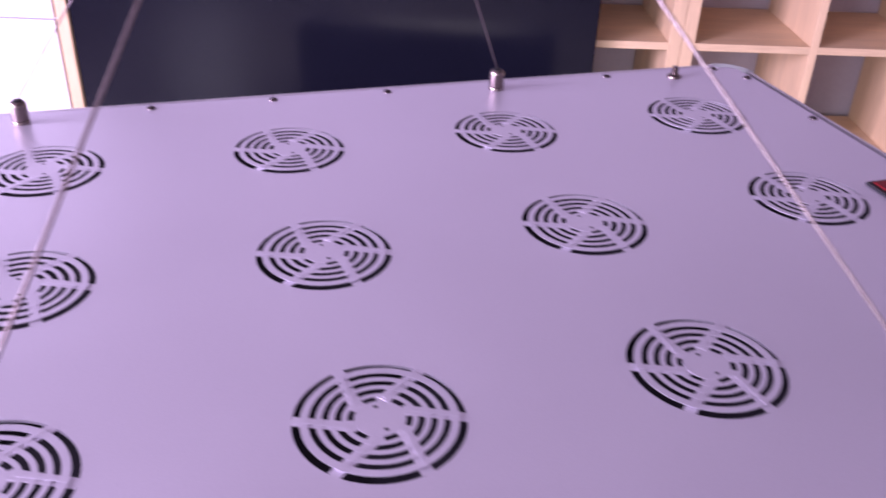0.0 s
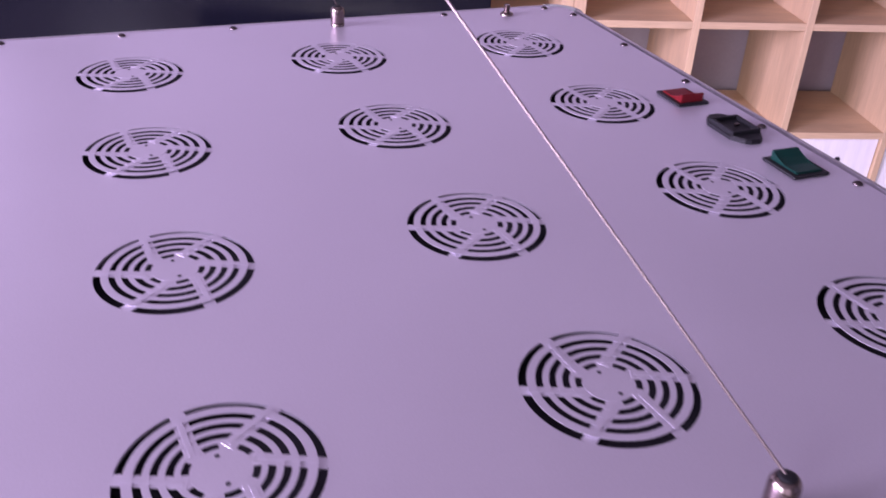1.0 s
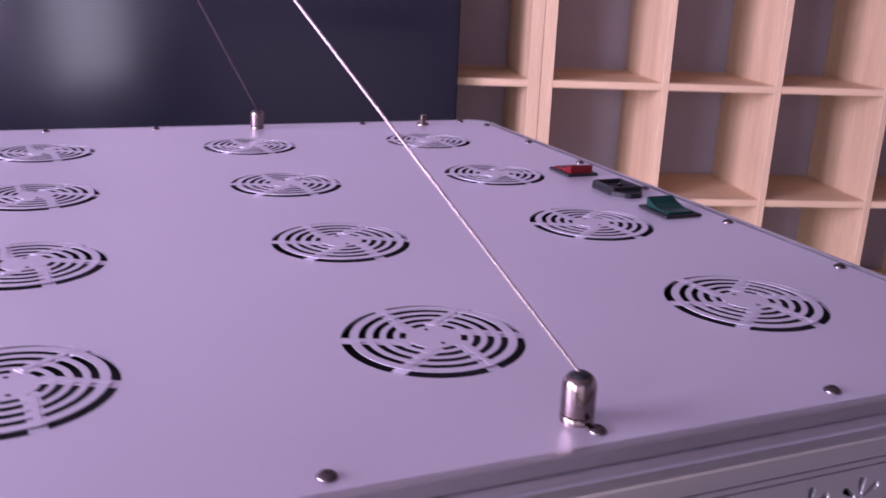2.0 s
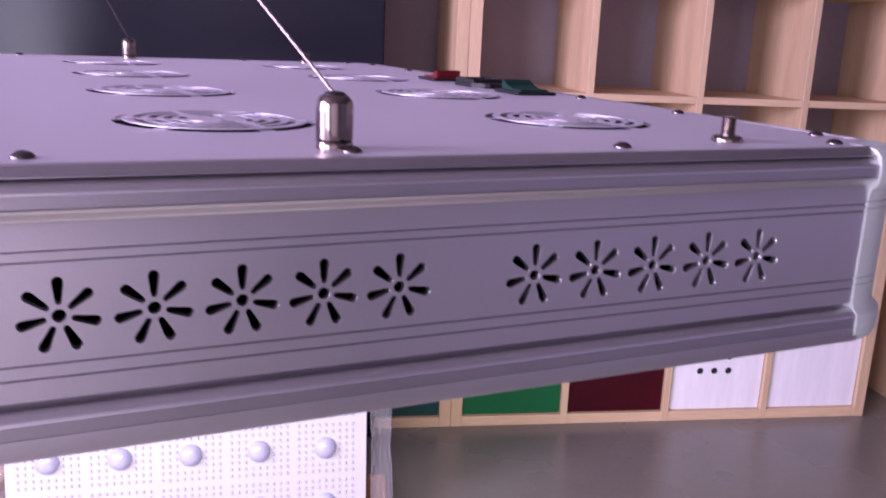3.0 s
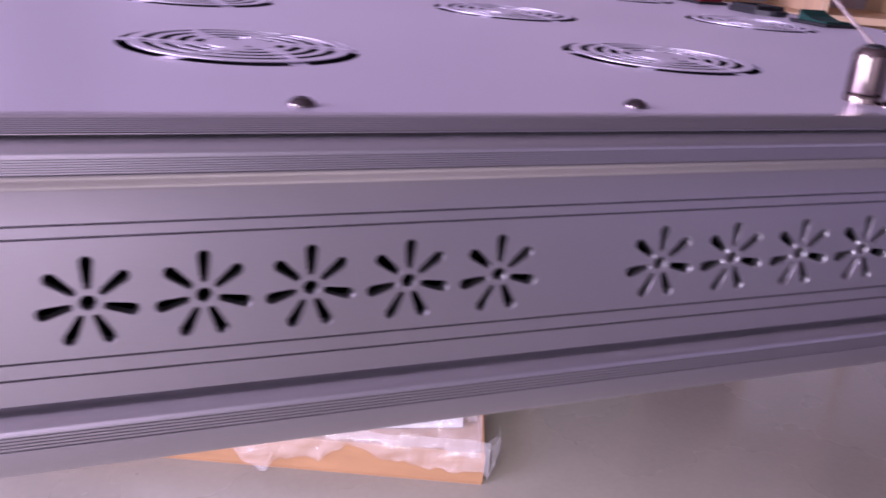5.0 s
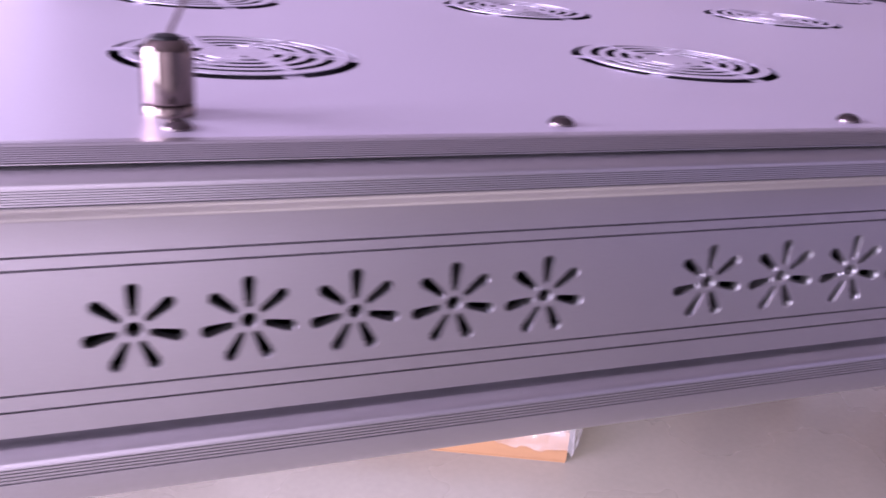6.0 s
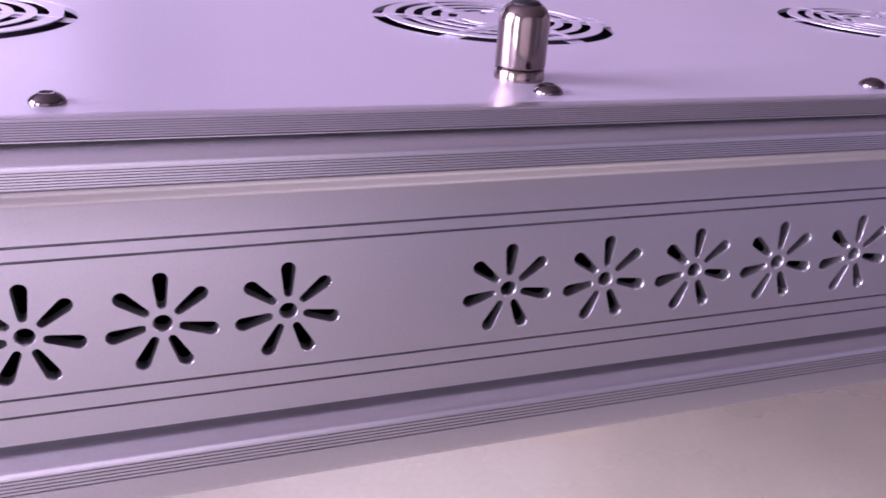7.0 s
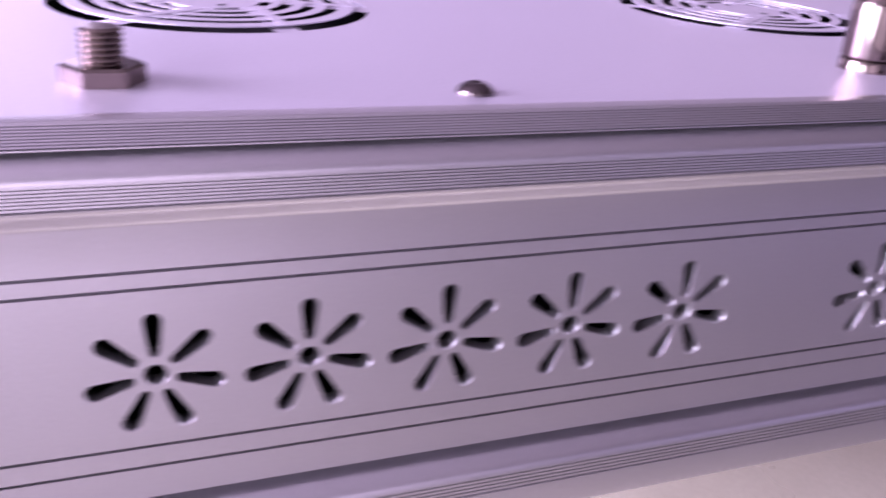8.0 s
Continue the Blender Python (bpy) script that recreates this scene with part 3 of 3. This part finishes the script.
def storage_box(mat, label, col, holes=False):
    """A box that fills a bottom cell, its front a little behind the boards' edges."""
    b = thing("storage_box", label, "box", SHELF_AT @ pose(SHELF_X0 + col * PITCH_S + 0.023 - (0.0515 if col < 0 else 0), 0.012, 0.035), group="boxes in the bottom row of the shelf")
    w, h = PITCH_S - 0.026, PITCH_S - 0.037
    bm = box(bmesh.new(), 0.002, 0.006, 0, w - 0.002, 0.35, h - 0.002, bevel=0.002, seg=1)
    part("body", bm, mat, b)
    bm = box(bmesh.new(), 0, 0, 0.0005, w, 0.0055, h, bevel=0.0015, seg=1)
    front = part("front", bm, mat, b)
    if holes:
        # each hole is a shallow near-black dish on the front, its depth painted
        for i in range(3):
            for j in range(3):
                bm = lathe(bmesh.new(), [(0.011, 0), (0.0095, 0.002), (0, 0.002)], 16)
                part("hole", bm, M_DARK, front, "dark round hole", at=pose(w * 0.46 + (i - 1) * 0.050, -0.0022, h * 0.60 + (j - 1) * 0.050, -90))
    return b


storage_box(M_BOX_TEAL, "dark teal box in the bottom of the shelf", -1)
storage_box(M_BOX_GREEN, "bright green box in the bottom of the shelf", 0)
storage_box(M_BOX_RED, "glossy dark red box in the bottom of the shelf", 1)
storage_box(M_BOX_WHITE, "white box with nine dark holes in its front", 2, True)
storage_box(M_BOX_WHITE, "plain white box in the bottom of the shelf", 3)

# on the shelf
bm = box(bmesh.new(), 0.25, 0.03, 0, 1.30, 0.26, 0.10, bevel=0.006)
tagged(part("carton", bm, M_WALL, at=SHELF_AT @ pose(0, 0, 4 * 0.35 + 0.0225)), "long grey-violet carton lying on the shelf", "carton")


# ---------------------------------------------------------------- black board and white cupboard
BOARD_AT = SHELF_AT @ pose(-0.375, -0.06, 0, 0, 0, -1.0)
b = thing("black_board", "large glossy black board standing upright on the floor", "board", BOARD_AT)
bm = box(bmesh.new(), -1.43, 0, 0.0, 0, 0.035, 1.46, bevel=0.004)
part("panel", bm, M_GLOSS, b)
bm = box(bmesh.new(), -1.464, -0.008, 0, -1.432, 0.03, 1.47, bevel=0.003)
part("edge_strip", bm, M_WOOD, b, "narrow pale wooden edge")

c = thing("cupboard", "white lacquered cupboard with flat doors", "cupboard", BOARD_AT @ pose(-1.47, 0.0, 0))
bm = box(bmesh.new(), -1.6, 0.022, 0, 0, 0.45, 2.1, bevel=0.003)
part("carcass", bm, M_WHITE, c)
for i in range(2):
    for z0, z1 in ((0.08, 0.735), (0.74, 0.995), (1.0, 2.09)):
        bm = box(bmesh.new(), -0.79 - 0.795 * i, 0, z0, -0.005 - 0.795 * i, 0.021, z1, bevel=0.003)
        part("door", bm, M_WHITE, c)


# ---------------------------------------------------------------- second light panel, in its packing
PACK_AT = pose(0.768, 1.391, 0, 0, 0, -22.6)   # the tray's front corner; local x runs to the left when negative
PACK_W, PACK_D, PACK_H = 1.04, 0.37, 0.085
t = thing("cardboard_tray", "open brown cardboard tray lying on the floor", "box", PACK_AT)
for q in ((-PACK_W, 0, 0.004, 0, 0.006, PACK_H), (-PACK_W, PACK_D - 0.006, 0.004, 0, PACK_D, PACK_H), (-PACK_W, 0.0062, 0.004, -PACK_W + 0.006, PACK_D - 0.0062, PACK_H), (-0.006, 0.0062, 0.004, 0, PACK_D - 0.0062, PACK_H)):
    part("side", box(bmesh.new(), *q, bevel=0.001, seg=1), M_CARD, t)
part("base", box(bmesh.new(), -PACK_W, 0, 0, 0, PACK_D, 0.0038), M_CARD, t)
bm = bmesh.new()
box(bm, -0.0012, -0.0012, 0.006, 0.0012, 0.030, PACK_H - 0.004)
box(bm, -0.030, -0.0012, 0.006, -0.0275, 0.0, PACK_H - 0.004)
part("fold", bm, M_CARD, t)

W2, H2, LENS_X, LENS_Z = 0.84, 0.640, 0.160, 0.143
p2 = thing("grow_light", "white-faced grow light with domed lenses, standing in a cardboard tray", "grow light", pose(0.407, 1.715, 0.0045, -6, 0, -12.5))
part("housing", box(bmesh.new(), -W2 / 2, 0.004, 0, W2 / 2, 0.094, H2, bevel=0.012, seg=3), M_EXTRUSION, p2)
part("face_board", box(bmesh.new(), -W2 / 2 + 0.003, -0.001, 0.003, W2 / 2 - 0.003, 0.0035, H2 - 0.003, bevel=0.001, seg=1), M_LED_BOARD, p2, "white face with rows of diodes")
lens_bm = lathe(bmesh.new(), [(0.0275, 0), (0.0265, 0.004), (0.024, 0.009), (0.019, 0.0145), (0.011, 0.0185), (0, 0.0200)], 28)
bmesh.ops.recalc_face_normals(lens_bm, faces=lens_bm.faces[:])
lens = bpy.data.meshes.new("lens")
lens_bm.to_mesh(lens)
lens_bm.free()
lens.polygons.foreach_set("use_smooth", [True] * len(lens.polygons))
lens.materials.append(M_LENS)
for i in range(5):
    for j in range(4):
        place("lens", lens, p2, at=pose((i - 2) * LENS_X - 0.005, -0.0015, 0.0785 + j * LENS_Z, 90))
verts, faces = [], []
for a in range(9):
    for d in range(8):
        x, z = (a - 4) * 0.0165, (d - 3.5) * 0.0168
        if math.hypot(x, z) < 0.033:
            continue
        base = len(verts)
        h, w, y0, y1 = 0.0044, 0.0033, -0.0012, -0.0040
        verts += [(x - w, y0, z - h), (x + w, y0, z - h), (x + w, y0, z + h), (x - w, y0, z + h),
                  (x - w * 0.7, y1, z - h * 0.7), (x + w * 0.7, y1, z - h * 0.7), (x + w * 0.7, y1, z + h * 0.7), (x - w * 0.7, y1, z + h * 0.7)]
        faces += [tuple(base + k for k in f) for f in ((4, 5, 6, 7), (0, 1, 5, 4), (1, 2, 6, 5), (2, 3, 7, 6), (3, 0, 4, 7))]
field = None
for i in range(5):
    for j in range(4):
        at = pose((i - 2) * LENS_X - 0.005, 0, 0.0785 + j * LENS_Z)
        if field is None:
            field = raw("diode_field", verts, faces, M_DOT, p2, "square field of small grey diodes", at=at)
            field["kind"] = "stuff"
        else:
            place("diode_field", field.data, p2, "square field of small grey diodes", at)["kind"] = "stuff"


wrap = thing("plastic_wrapping", "crumpled clear plastic wrapping hanging over the cardboard tray", "plastic film", PACK_AT)


def film(name, label, m, w, h, rng, bulge=0.02, ragged=0.02):
    """A crumpled sheet of clear film, hanging along local x, with an uneven hem."""
    bm = bmesh.new()
    nx, nz = 70, 14
    grid = []
    for i in range(nx + 1):
        hem = ragged * noise.noise((i * 0.16, rng, 0.3)) + 0.4 * ragged * noise.noise((i * 0.5, rng, 4.3))
        col = []
        for j in range(nz + 1):
            x, v = w * i / nx, j / nz
            z = hem * (1 - v) + h * v
            y = bulge * (noise.noise((x * 9, z * 16, rng)) + 0.6 * noise.noise((x * 25, z * 40, rng + 3))) - bulge * math.sin(v * math.pi) * 0.6
            col.append(bm.verts.new((x, y, z)))
        grid.append(col)
    for i in range(nx):
        for j in range(nz):
            bm.faces.new((grid[i][j], grid[i + 1][j], grid[i + 1][j + 1], grid[i][j + 1]))
    return part(name, bm, M_FILM, wrap, label, at=m)


film("hem", "", pose(-PACK_W - 0.01, -0.020, 0.050, -16), PACK_W + 0.02, 0.070, 1.7, 0.018, 0.060)
film("sheet", "", pose(-PACK_W - 0.01, 0.004, 0.088, -66), PACK_W + 0.0, 0.10, 3.3, 0.022, 0.03)
film("flap", "", pose(-PACK_W + 0.0, 0.12, 0.05, -8, 0, 8), 0.26, 0.36, 5.2, 0.03, 0.05)
film("flap", "", pose(-0.035, 0.235, 0.03, -6, 0, 20), 0.055, 0.52, 9.1, 0.014, 0.02)
film("flap", "", pose(0.010, -0.018, 0.03, 0, 0, 80), 0.11, 0.085, 2.4, 0.018)
